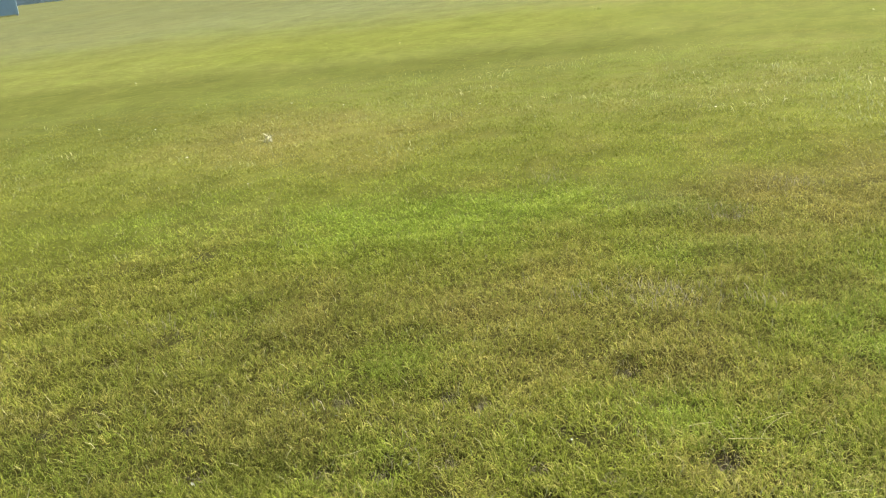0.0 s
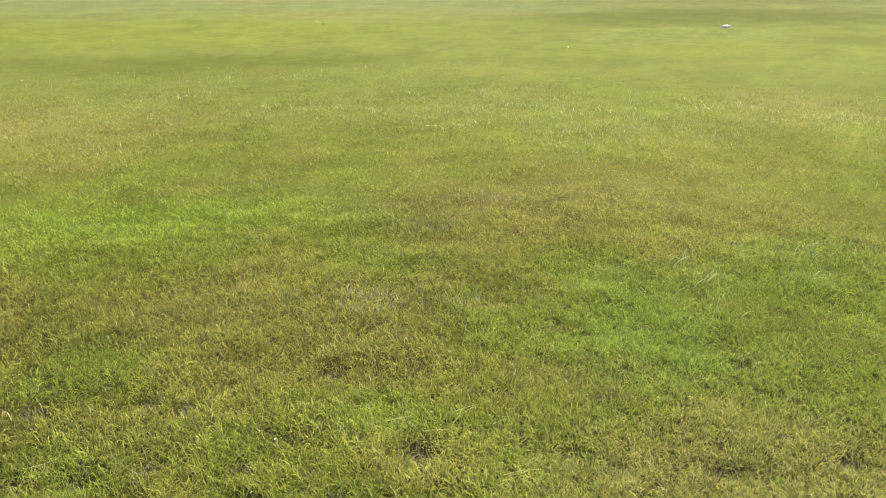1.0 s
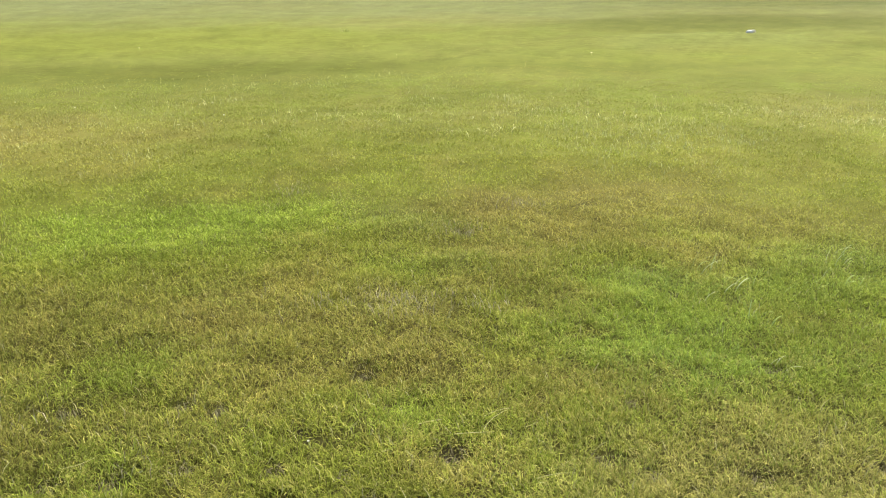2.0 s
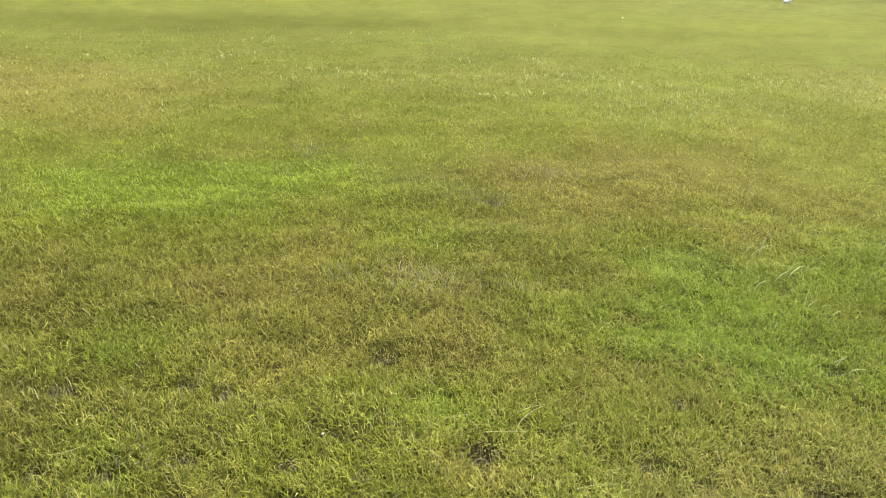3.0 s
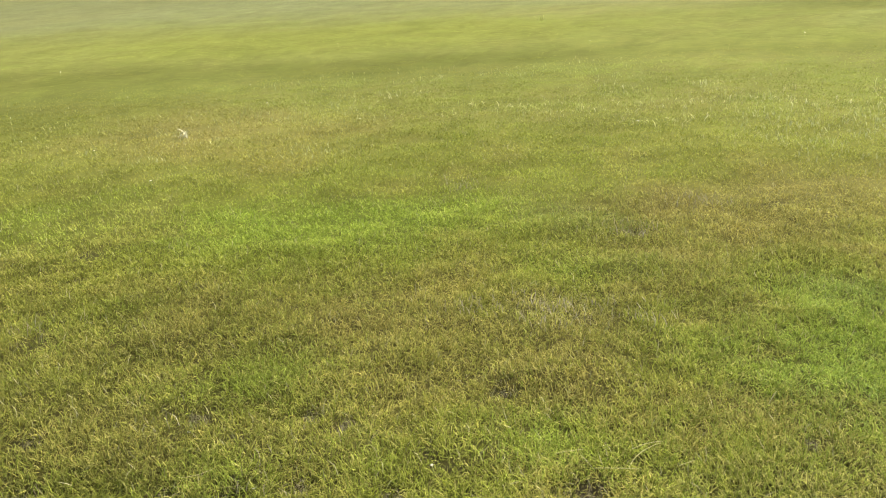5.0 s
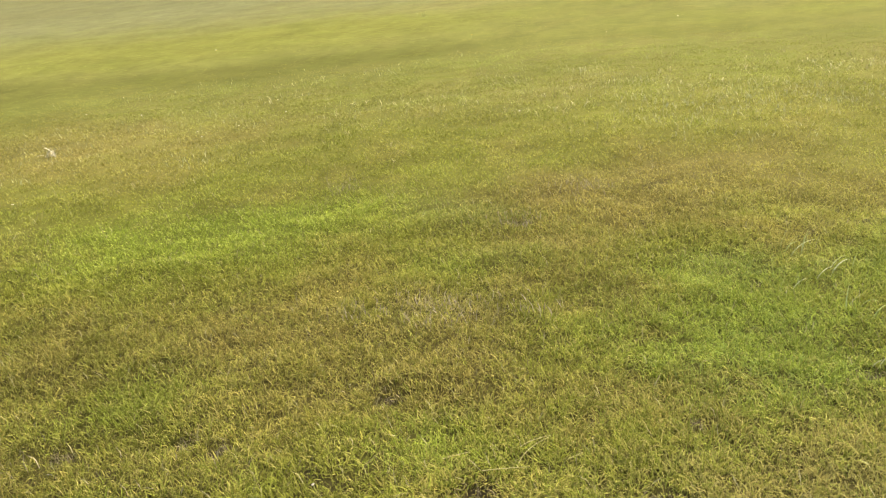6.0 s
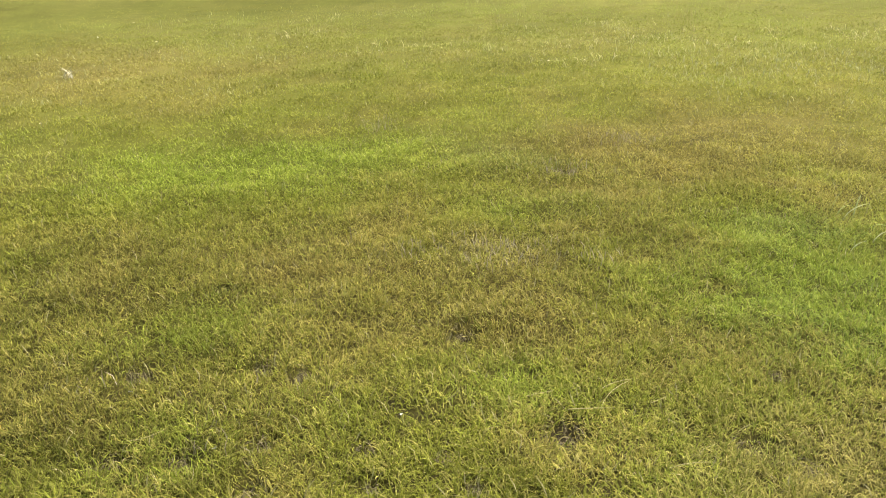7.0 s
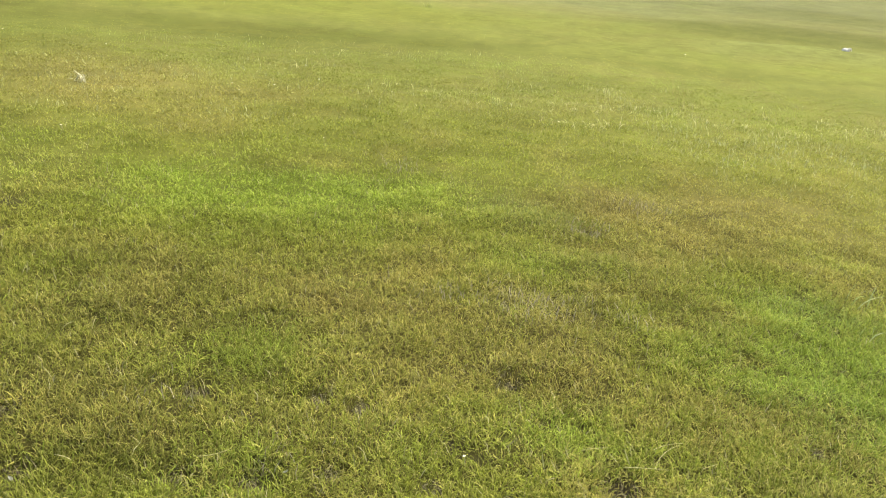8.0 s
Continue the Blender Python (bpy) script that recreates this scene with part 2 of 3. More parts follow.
def mottle(x, y):
    """Uneven vigour of the sward, from hand-sized spots to broad drifts."""
    m = 0.3 * layered(x, y, 0.13, 80) + 0.35 * layered(x, y, 0.33, 81) + 0.2 * layered(x, y, 1.4, 84) + 0.15 * layered(x, y, 4.0, 87)
    return (1 + (0.95 - 0.35 * np.clip((np.hypot(x, y) - 8) / 10, 0, 1)) * (m - 0.5))[:, None]


def cover_colour(x, y):
    """The mean colour of the plant cover."""
    w = shares(x, y)
    c = (1 - w.sum(0))[:, None] * (BASE_LOW + BASE_HIGH) / 2
    for k, (_, a, b) in enumerate(SORTS):
        c = c + w[k][:, None] * (np.array(a) + b) / 2
    return c


def blade_colours(x, y):
    """A colour for each blade: the sort by chance, its age by chance."""
    w = np.cumsum(shares(x, y), 0)
    pick, age = rng.random(len(x)), rng.random((len(x), 1)) ** 1.3
    c = BASE_LOW + (BASE_HIGH - BASE_LOW) * age
    low = np.zeros(len(x))
    for k, (_, a, b) in enumerate(SORTS):
        here = (pick >= low) & (pick < w[k])
        c[here] = (np.array(a) + (np.array(b) - np.array(a)) * age)[here]
        low = w[k]
    mean = cover_colour(x, y)
    calm = np.clip((np.hypot(x, y) - 3.0) / 6, 0, 0.92)[:, None]
    c = (0.55 * c + 0.45 * mean) * rng.lognormal(-0.08, 0.20, (len(x), 1))
    return (c * (1 - calm) + calm * mean * 1.06) * mottle(x, y)


def mesh_object(name, verts, tris, mat, tint=None, smooth=False):
    """One mesh object from arrays of places and triangles."""
    me = bpy.data.meshes.new(name)
    me.vertices.add(len(verts))
    me.vertices.foreach_set("co", np.ascontiguousarray(verts, np.float32).ravel())
    me.loops.add(3 * len(tris))
    me.loops.foreach_set("vertex_index", np.ascontiguousarray(tris, np.int32).ravel())
    me.polygons.add(len(tris))
    me.polygons.foreach_set("loop_start", np.arange(0, 3 * len(tris), 3, dtype=np.int32))
    if smooth:
        me.polygons.foreach_set("use_smooth", np.ones(len(tris), bool))
    if tint is not None:
        a = me.attributes.new("tint", "FLOAT_COLOR", "POINT")
        a.data.foreach_set("color", np.c_[tint, np.ones(len(tint))].astype(np.float32).ravel())
    me.update()
    me.validate()
    me.materials.append(mat)
    return new(name, me)


def part(name, bm, mat, parent, label=""):
    """Links a bmesh as one mesh object under a thing or a part."""
    me = bpy.data.meshes.new(name)
    bm.to_mesh(me)
    bm.free()
    me.materials.append(mat)
    ob = new(name, me)
    ob.parent = parent
    return tagged(ob, label)


# ---- ground: one sheet to the horizon ----
def build_ground():
    radii = np.r_[0.004, 0.2, np.geomspace(0.4, 1.8, 16), np.arange(1.83, 6, 0.03), np.geomspace(6, 4000, 170)]
    turns = np.radians(np.r_[np.arange(-45, 55, 0.6), np.arange(55, 315, 3.0)])
    n = len(turns)
    rr, aa = np.meshgrid(radii, turns, indexing="ij")
    x, y = (rr * np.sin(aa)).ravel(), (rr * np.cos(aa)).ravel()
    z = relief(x, y)
    i, j = np.meshgrid(np.arange(len(radii) - 1), np.arange(n), indexing="ij")
    a, b = i * n + j, i * n + (j + 1) % n
    c, d = a + n, b + n
    tris = np.concatenate([np.stack([a, b, d], -1).reshape(-1, 3), np.stack([a, d, c], -1).reshape(-1, 3)])
    r = np.hypot(x, y)
    way = np.degrees(np.arctan2(x - 0.25, y))
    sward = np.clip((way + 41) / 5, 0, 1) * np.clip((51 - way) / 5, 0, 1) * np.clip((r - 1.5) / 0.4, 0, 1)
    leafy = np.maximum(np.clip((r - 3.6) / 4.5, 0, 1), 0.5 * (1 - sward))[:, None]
    # thatch far darker than the cover: shade between the blades put into its colour
    shaded_thatch = 0.13 * cover_colour(x, y) + 0.12 * np.array((0.085, 0.065, 0.030))
    # the leafy part is dimmed too, for the self-shadow that blades would give
    colour = (1 - leafy) * shaded_thatch + leafy * cover_colour(x, y) * mottle(x, y) * (0.42 - 0.06 * np.clip((r - 20) / 25, 0, 1))[:, None]
    # bare brown soil, its colour deepened by the shade inside the hollows
    shaded_gap = bare(x, y)[:, None] * np.clip(6.5 - r, 0, 1)[:, None]
    colour = colour * (1 - shaded_gap) + shaded_gap * np.array((0.024, 0.020, 0.012))
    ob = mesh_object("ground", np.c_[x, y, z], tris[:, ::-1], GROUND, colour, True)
    return tagged(ob, "uneven turf of a wide field with dry thatch, grass shade in its colour", "ground", kind="structure")


build_ground()


# ---- grass ----
def scatter(count, near, far, thin=1.0, left=-38.0, right=48.0, stray=0.0):
    """Places on the field between two distances, thinning out with distance by that power. stray: the share that grows all round, not in the sector."""
    steps = np.linspace(near, far, 600)
    edge = 0.4 * (far - near)
    weight = steps ** (1 - thin) * np.clip((far - steps) / edge, 0.02, 1)
    cdf = np.cumsum(weight) / weight.sum()
    r = np.interp(rng.random(count), np.r_[0, cdf], np.r_[near, steps])
    a = np.where(rng.random(count) < stray, rng.uniform(-180, 180, count), rng.uniform(left, right, count))
    a = np.radians(a + rng.normal(0, 2.5, count))
    return r * np.sin(a) + 0.25, r * np.cos(a)


def blades(x, y, z, length, width, lean, colour, steps=2, way=None):
    """Pointed blades that arch over and curl a little. lean: the turn from upright at the tip, 1 for level."""
    n = len(x)
    way = rng.uniform(0, 2 * np.pi, n) if way is None else way
    rise = rng.uniform(0.0, 0.45, n) * lean
    curl = rng.normal(0, 1.5, n)
    twist = rng.uniform(-0.7, 0.7, n)
    step = length / steps
    at, rows = np.c_[x, y, z], []
    for k in range(steps + 1):
        u = k / steps
        a = way + curl * u
        half = (width / 2 * (0.75, 1.0, 0.72, 0.5)[k])[:, None]
        side = np.c_[-np.sin(a), np.cos(a), twist] * half
        rows += [at - side, at + side] if k < steps else [at]
        tilt = (rise + (lean - rise) * (u + 0.5 / steps)) * 0.5 * np.pi
        at = at + np.c_[np.cos(a) * np.sin(tilt), np.sin(a) * np.sin(tilt), np.cos(tilt)] * step[:, None]
    v = np.stack(rows, 1).reshape(-1, 3)
    m = 2 * steps + 1
    k = np.arange(n)[:, None] * m
    tris = [k + (2 * steps - 2, 2 * steps - 1, 2 * steps)]
    for j in range(0, 2 * steps - 2, 2):
        tris += [k + (j, j + 1, j + 3), k + (j, j + 3, j + 2)]
    return v, np.concatenate(tris), np.repeat(colour, m, 0)


def grass_layer(clumps, each, near, far, size, steps, stray=0.0, thin=1.0):
    """Sward of small clumps whose blades spread outwards. size: low and high blade length; thin: the blade's width in its usual width."""
    cx, cy = scatter(clumps, near, far, thin, stray=stray)
    keep = rng.random(len(cx)) > 0.9 * bare(cx, cy)
    cx, cy = cx[keep], cy[keep]
    vigour = rng.lognormal(0, 0.13, len(cx)) * (0.7 + 0.6 * layered(cx, cy, 0.28, 61)) * (1 - 0.45 * bare(cx, cy))
    hue, tone = blade_colours(cx, cy), rng.lognormal(0, 1, (len(cx), 1)) ** (0.10 * np.clip((11 - np.hypot(cx, cy)) / 5, 0, 1))[:, None]
    x, y, g = cx.repeat(each), cy.repeat(each), vigour.repeat(each)
    n = len(x)
    away, out = rng.uniform(0, 2 * np.pi, n), np.sqrt(rng.random(n))
    r = np.hypot(x - 0.25, y)
    spread = 0.026 * np.maximum(1, (r / 4) ** 1.6)
    x, y = x + spread * out * np.cos(away), y + spread * out * np.sin(away)
    length = rng.uniform(*size, n) * g * np.clip((17 - r) / 9, 0.3, 1)
    width = rng.uniform(0.0017, 0.0031, n) * np.maximum(1, (r / 4) ** 0.95)
    lean = np.clip(rng.normal(1.02, 0.27, n) + 0.2 * (out - 0.5), 0.1, 1.5)
    own = rng.random((n, 1)) < 0.45
    colour = np.where(own, blade_colours(x, y), (hue * tone).repeat(each, 0) * rng.lognormal(0, 1, (n, 1)) ** (0.12 * np.clip((11 - r) / 5, 0, 1))[:, None])
    v, t, c = blades(x, y, relief(x, y) - 0.004, length, width, lean, colour, steps, away + rng.normal(0, 0.8, n))
    return tagged(mesh_object("grass", v, t, GRASS, c), "short green and olive meadow grass with dry blades", "grass", kind="stuff")


grass_layer(37000, 9, 1.7, 6.2, (0.028, 0.058), 3)
grass_layer(41000, 6, 4.7, 14.5, (0.025, 0.046), 2)
grass_layer(9000, 6, 9.5, 21.0, (0.020, 0.034), 2, thin=1.8)
grass_layer(7000, 7, 0.3, 8.0, (0.024, 0.050), 2, 1.0)


def straw_layer():
    """Single dry blades and bent stalks lying over the green, and the short pale ones of the seeding drifts."""
    x, y = scatter(4500, 2.0, 12.0)
    n, r = len(x), np.hypot(x, y)
    length, width = rng.uniform(0.03, 0.075, n), rng.uniform(0.002, 0.003, n) * np.maximum(1, r / 6)
    colour = np.array((0.34, 0.325, 0.13)) * rng.uniform(0.7, 1.25, (n, 1)) * np.array((1, 1, 1.2))
    near = blades(x, y, relief(x, y), length, width, rng.uniform(0.5, 0.97, n), colour)
    a, r = np.radians(rng.uniform(-36, 46, 16000)), rng.uniform(7.0, 13.5, 16000)
    x, y = r * np.sin(a) + 0.25, r * np.cos(a)
    keep = rng.random(len(x)) < np.clip((layered(x, y, 1.1, 121) - 0.46) * 4, 0, 1) * np.clip((13.5 - r) / 3, 0, 1) * np.clip((r - 6.8) / 1.5, 0, 1) * np.clip((x + 4) / 5, 0.25, 1)
    x, y, r = x[keep], y[keep], r[keep]
    n = len(x)
    colour = np.array((0.40, 0.41, 0.19)) * rng.uniform(0.75, 1.2, (n, 1))
    far = blades(x, y, relief(x, y), rng.uniform(0.03, 0.06, n), rng.uniform(0.005, 0.008, n), rng.uniform(0.3, 0.95, n), colour)
    hx, hy, hr = np.array(HOLLOWS).repeat(44, 0).T
    n, a = len(hx), rng.uniform(0, 2 * np.pi, len(hx))
    out = hr * rng.uniform(0.2, 1.25, n)
    x, y = hx + out * np.cos(a), hy + out * np.sin(a)
    colour = np.array((0.24, 0.215, 0.115)) * rng.uniform(0.35, 1.15, (n, 1))
    litter = blades(x, y, relief(x, y), rng.uniform(0.025, 0.06, n), rng.uniform(0.0015, 0.0026, n), rng.uniform(0.5, 1.3, n), colour, 2, a + np.pi + rng.normal(0, 0.9, n))
    sets, at = (near, far, litter), np.cumsum([0, len(near[0]), len(far[0])])
    v, t, c = np.concatenate([q[0] for q in sets]), np.concatenate([q[1] + k for q, k in zip(sets, at)]), np.concatenate([q[2] for q in sets])
    tagged(mesh_object("dry_stalks", v, t, STRAW, c), "pale dry stalks lying loosely over the meadow grass", "grass", kind="stuff")


straw_layer()


# ---- tufts that stand out ----
def tuft(name, x, y, count, height, spread, width, low, high, label, group="", droop=(0.3, 0.9), mat=GRASS):
    """A dense clump of fine blades, too many to pick apart."""
    n = count
    px, py = rng.normal(0, spread, n), rng.normal(0, spread, n)
    age = rng.random((n, 1))
    colour = (np.array(low) + (np.array(high) - np.array(low)) * age) * rng.uniform(0.85, 1.15, (n, 1))
    z0 = ground_at(x, y)
    z = relief(px + x, py + y) - z0 - 0.005
    v, t, c = blades(px, py, z, rng.uniform(0.55, 1.0, n) * height, rng.uniform(0.7, 1.2, n) * width, rng.uniform(*droop, n), colour)
    root = tagged(new(name), label, "grass tuft", group)
    root.location = (x, y, z0)
    ob = tagged(mesh_object("tussock", v, t, mat, c), kind="stuff")
    ob.parent = root
    return root


def blade_mesh(bend, width, colour, mat):
    """One long blade of unit length, folded along its middle, curving over by bend."""
    steps = 6
    v, t = [], []
    for k in range(steps + 1):
        u = k / steps
        a = bend * u
        cx, cz = (math.sin(a) * u * 0.75, u * math.cos(a * 0.75))
        w = width * (0.55 + 0.9 * u - 1.45 * u * u) if u < 1 else 0.002
        v += [(cx, -w, cz), (cx, 0.0, cz - 0.35 * w), (cx, w, cz)]
        if k:
            b = 3 * k
            t += [(b - 3, b - 2, b + 1), (b - 3, b + 1, b), (b - 2, b - 1, b + 2), (b - 2, b + 2, b + 1)]
    # shade at the foot painted into the tint, fading out towards the tip
    root_shade = np.linspace(0.8, 1.1, steps + 1).repeat(3)[:, None]
    ob = mesh_object("blade", np.array(v), np.array(t), mat, np.array(colour) * root_shade, True)
    me = ob.data
    bpy.data.objects.remove(ob)
    return me


def blade_clump(name, x, y, meshes, count, height, spread, label, group="", turn=(0, 360)):
    """A loose clump whose long blades can be told apart."""
    root = tagged(new(name), label, "grass tuft", group)
    z0 = ground_at(x, y)
    root.location = (x, y, z0)
    for _ in range(count):
        ob = new("blade", meshes[int(rng.integers(len(meshes)))])
        ob.parent = root
        px, py, size = rng.normal() * spread, rng.normal() * spread, height * rng.uniform(0.6, 1.1)
        ob.matrix_basis = pose(px, py, ground_at(x + px, y + py) - z0 - 0.004, rng.uniform(-14, 14), rng.uniform(-14, 14), rng.uniform(*turn)) @ Matrix.Diagonal((size, size, size, 1))
    return root


def ground_at(x, y):
    return float(relief(np.array([float(x)]), np.array([float(y)]))[0])


GREY_STRAW = ((0.24, 0.21, 0.13), (0.36, 0.33, 0.23))
DEEP = ((0.105, 0.140, 0.014), (0.17, 0.21, 0.03))

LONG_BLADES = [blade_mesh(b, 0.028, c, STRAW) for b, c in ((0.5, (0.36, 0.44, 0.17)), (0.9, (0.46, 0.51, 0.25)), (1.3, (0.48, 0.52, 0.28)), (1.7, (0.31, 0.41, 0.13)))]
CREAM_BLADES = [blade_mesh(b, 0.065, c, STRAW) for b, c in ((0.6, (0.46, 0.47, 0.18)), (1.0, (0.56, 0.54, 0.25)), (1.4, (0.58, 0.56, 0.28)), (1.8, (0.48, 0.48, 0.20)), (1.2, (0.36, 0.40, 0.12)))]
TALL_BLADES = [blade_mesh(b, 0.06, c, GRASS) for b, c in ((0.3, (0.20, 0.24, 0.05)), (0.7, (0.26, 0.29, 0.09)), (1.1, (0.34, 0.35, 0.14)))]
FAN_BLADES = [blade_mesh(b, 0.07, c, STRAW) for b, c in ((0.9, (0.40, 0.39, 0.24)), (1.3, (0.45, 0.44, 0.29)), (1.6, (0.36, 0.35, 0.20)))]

for x, y, h in [(2.50, 4.14, 0.14), (2.56, 3.88, 0.13), (2.35, 3.74, 0.10), (2.45, 3.42, 0.11), (3.39, 4.14, 0.14), (3.15, 3.80, 0.14), (3.32, 4.10, 0.11), (2.93, 3.73, 0.10), (2.95, 3.05, 0.09), (2.3, 3.02, 0.09)]:
    blade_clump("long_grass_tuft", x, y, LONG_BLADES, 5, h, 0.05, "sparse tuft of long pale green arching blades", "long-bladed tufts", (-50, 40))
for x, y, n in [(-0.21, 2.68, 14), (-0.10, 2.77, 12), (-0.62, 3.05, 12), (0.84, 3.95, 90), (0.93, 4.02, 40), (0.50, 4.05, 60), (1.22, 3.85, 40), (1.40, 5.10, 60), (-1.6, 4.0, 40), (0.45, 6.30, 50), (1.9, 5.6, 50)]:
    tuft("dry_grass_tuft", x, y, n, 0.085, 0.09, 0.0026, *GREY_STRAW, "withered greyish straw tuft among the green grass", group="withered tufts", mat=STRAW)
for x, y, n in [(0.90, 2.60, 45), (0.66, 3.30, 22), (1.44, 5.16, 50), (2.30, 3.00, 60), (-0.5, 5.95, 110), (-0.62, 5.75, 70), (-0.05, 3.16, 25), (-0.90, 2.70, 25), (1.85, 2.27, 30), (0.38, 8.05, 60), (2.0, 3.02, 50), (-0.45, 2.70, 20)]:
    tuft("dark_grass_tuft", x, y, n, 0.062, 0.08, 0.0032, *DEEP, "dense dark green tuft beside a bare hollow", group="dark tufts")

# seeding clumps of the mid field, in loose drifts
DRIFTS = [(x, y, 0.28, 0.16, 4) for x, y in (
    (1.53, 9.61), (0.25, 11.72), (0.51, 9.34), (-1.32, 9.15), (-0.54, 10.65), (1.79, 8.96), (2.31, 9.15), (3.15, 10.32), (3.24, 9.15), (3.52, 8.85), (4.06, 8.25),
    (5.12, 8.96), (5.81, 8.66), (5.6, 8.5), (5.95, 8.3), (5.69, 7.98), (6.07, 7.91), (6.26, 7.72), (6.4, 7.9), (4.41, 8.53), (6.09, 7.15), (1.05, 9.25), (1.95, 8.08))]
DRIFTS += [(3.0, 9.3, 1.8, 0.6, 14), (6.2, 8.6, 0.8, 0.5, 12), (7.4, 8.2, 0.8, 0.5, 8), (-3.3, 8.6, 0.9, 0.7, 4)]
for cx, cy, rx, ry, n in DRIFTS:
    for _ in range(n):
        x, y = cx + rng.normal() * rx, cy + rng.normal() * ry
        blade_clump("seeding_grass_clump", x, y, CREAM_BLADES, int(rng.integers(7, 15)), rng.uniform(0.05, 0.09), 0.11, "loose clump of cream seeding grass catching the sun", "seeding clumps")
# one pale fan of dry blades
blade_clump("dry_grass_fan", -2.23, 8.67, FAN_BLADES, 12, 0.15, 0.03, "pale fan of dry broad blades in the rusty grass")


# ---- small loose things ----
def crumpled(radius, squash, rough, seed, cuts=3):
    bm = bmesh.new()
    bmesh.ops.create_icosphere(bm, subdivisions=cuts, radius=radius)
    for v in bm.verts:
        d = v.co.normalized()
        k = 1 + rough * noise.noise(d * 2.2 + Vector((seed, 0, 0))) + 0.6 * rough * noise.noise(d * 5.5 + Vector((0, seed, 0)))
        v.co = Vector((d.x * squash[0], d.y * squash[1], d.z * squash[2])) * radius * k
    return bm


def plastic_bag(x, y):
    root = tagged(new("plastic_bag"), "crumpled white plastic bag lying on the grass", "bag")
    root.location = (x, y, ground_at(x, y) + 0.03)
    part("body", crumpled(0.078, (1.0, 0.7, 0.55), 0.6, 3.1), PLASTIC, root)
    for side in (-1, 1):
        bm = bmesh.new()
        ring = []
        for k in range(9):
            a = math.pi * k / 8
            c = Vector((0.075 + 0.04 * math.sin(a), side * 0.03 + 0.035 * math.cos(a), 0.02 + 0.02 * math.sin(2 * a)))
            ring.append([bm.verts.new(c + Vector((0, 0, dz))) for dz in (-0.012, 0.012)])
        for p, q in zip(ring, ring[1:]):
            bm.faces.new((p[0], q[0], q[1], p[1]))
        bmesh.ops.solidify(bm, geom=bm.faces[:], thickness=0.003)
        part("handle", bm, PLASTIC, root)


plastic_bag(10.66, 18.05)


def daisy(x, y, height, size):
    """A small white flower on a thin stem."""
    root = tagged(new("daisy"), "tiny white daisy standing in the meadow grass", "flower", "white flowers")
    root.location = (x, y, ground_at(x, y))
    tilt = pose(0, 0, 0, rng.uniform(-12, 12), rng.uniform(-12, 12), rng.uniform(0, 360))
    bm = bmesh.new()
    bmesh.ops.create_cone(bm, cap_ends=True, segments=5, radius1=0.0015, radius2=0.001, depth=height, matrix=tilt @ Matrix.Translation((0, 0, height / 2)))
    part("stem", bm, WEED, root)
    bm = bmesh.new()
    bmesh.ops.create_uvsphere(bm, u_segments=8, v_segments=5, radius=0.28 * size, matrix=tilt @ Matrix.Translation((0, 0, height)) @ Matrix.Diagonal((1, 1, 0.6, 1)))
    part("flower_eye", bm, POLLEN, root, "yellow flower centre")
    for k in range(9):
        bm = bmesh.new()
        pts = [(0.2, -0.06), (0.75, -0.17), (1.0, 0.0), (0.75, 0.17), (0.2, 0.06)]
        bm.faces.new([bm.verts.new((p * size, q * size, 0.25 * size * p)) for p, q in pts])
        bmesh.ops.solidify(bm, geom=bm.faces[:], thickness=0.0006)
        bmesh.ops.transform(bm, matrix=tilt @ pose(0, 0, height, 0, 0, 40 * k), verts=bm.verts[:])
        part("petal", bm, PETAL, root, "white petal")


for x, y, size in [
    (-5.98, 14.64, 0.018), (-4.15, 10.61, 0.013), (-3.78, 9.74, 0.012), (-4.58, 10.08, 0.013), (-2.77, 7.92, 0.012), (-1.85, 6.65, 0.009), (-3.68, 11.32, 0.012),
    (-1.72, 10.24, 0.013), (-0.92, 8.92, 0.011), (-2.30, 11.97, 0.012), (-0.54, 8.90, 0.011), (-0.27, 10.30, 0.012), (-0.13, 9.41, 0.010), (0.56, 8.91, 0.010),
    (0.42, 8.38, 0.010), (1.37, 8.71, 0.012), (1.97, 8.01, 0.012), (-3.77, 8.62, 0.011), (-0.07, 6.78, 0.009), (-0.82, 8.54, 0.010), (-2.46, 10.80, 0.012),
    (-1.78, 16.81, 0.018), (2.52, 15.04, 0.015), (5.76, 14.53, 0.016), (4.28, 13.42, 0.014), (5.37, 9.97, 0.011), (0.36, 2.72, 0.0055),
]:
    daisy(x, y, 0.055 + rng.uniform(0, 0.02) if y > 4 else 0.038, size)


def dry_stalk(points, thick):
    """One straw lying over the grass, through those places."""
    base = points[0]
    cu = bpy.data.curves.new("stalk", "CURVE")
    cu.dimensions, cu.bevel_depth, cu.bevel_resolution, cu.resolution_u = "3D", thick / 2, 1, 6
    sp = cu.splines.new("NURBS")
    sp.points.add(len(points) - 1)
    sp.use_endpoint_u, sp.order_u = True, min(4, len(points))
    for k, (x, y, h) in enumerate(points):
        sp.points[k].co = (x - base[0], y - base[1], ground_at(x, y) + h, 1)
        sp.points[k].radius = 1.0 - 0.6 * k / len(points)
    shape = new("stalk", cu)
    me = bpy.data.meshes.new_from_object(shape.evaluated_get(bpy.context.evaluated_depsgraph_get()))
    bpy.data.objects.remove(shape)
    me.materials.clear()
    me.materials.append(STALK)
    ob = tagged(new("dry_stalk", me), "pale bent dry grass stalk lying over the sward", "grass stalk", "dry stalks")
    ob.location = (base[0], base[1], 0)


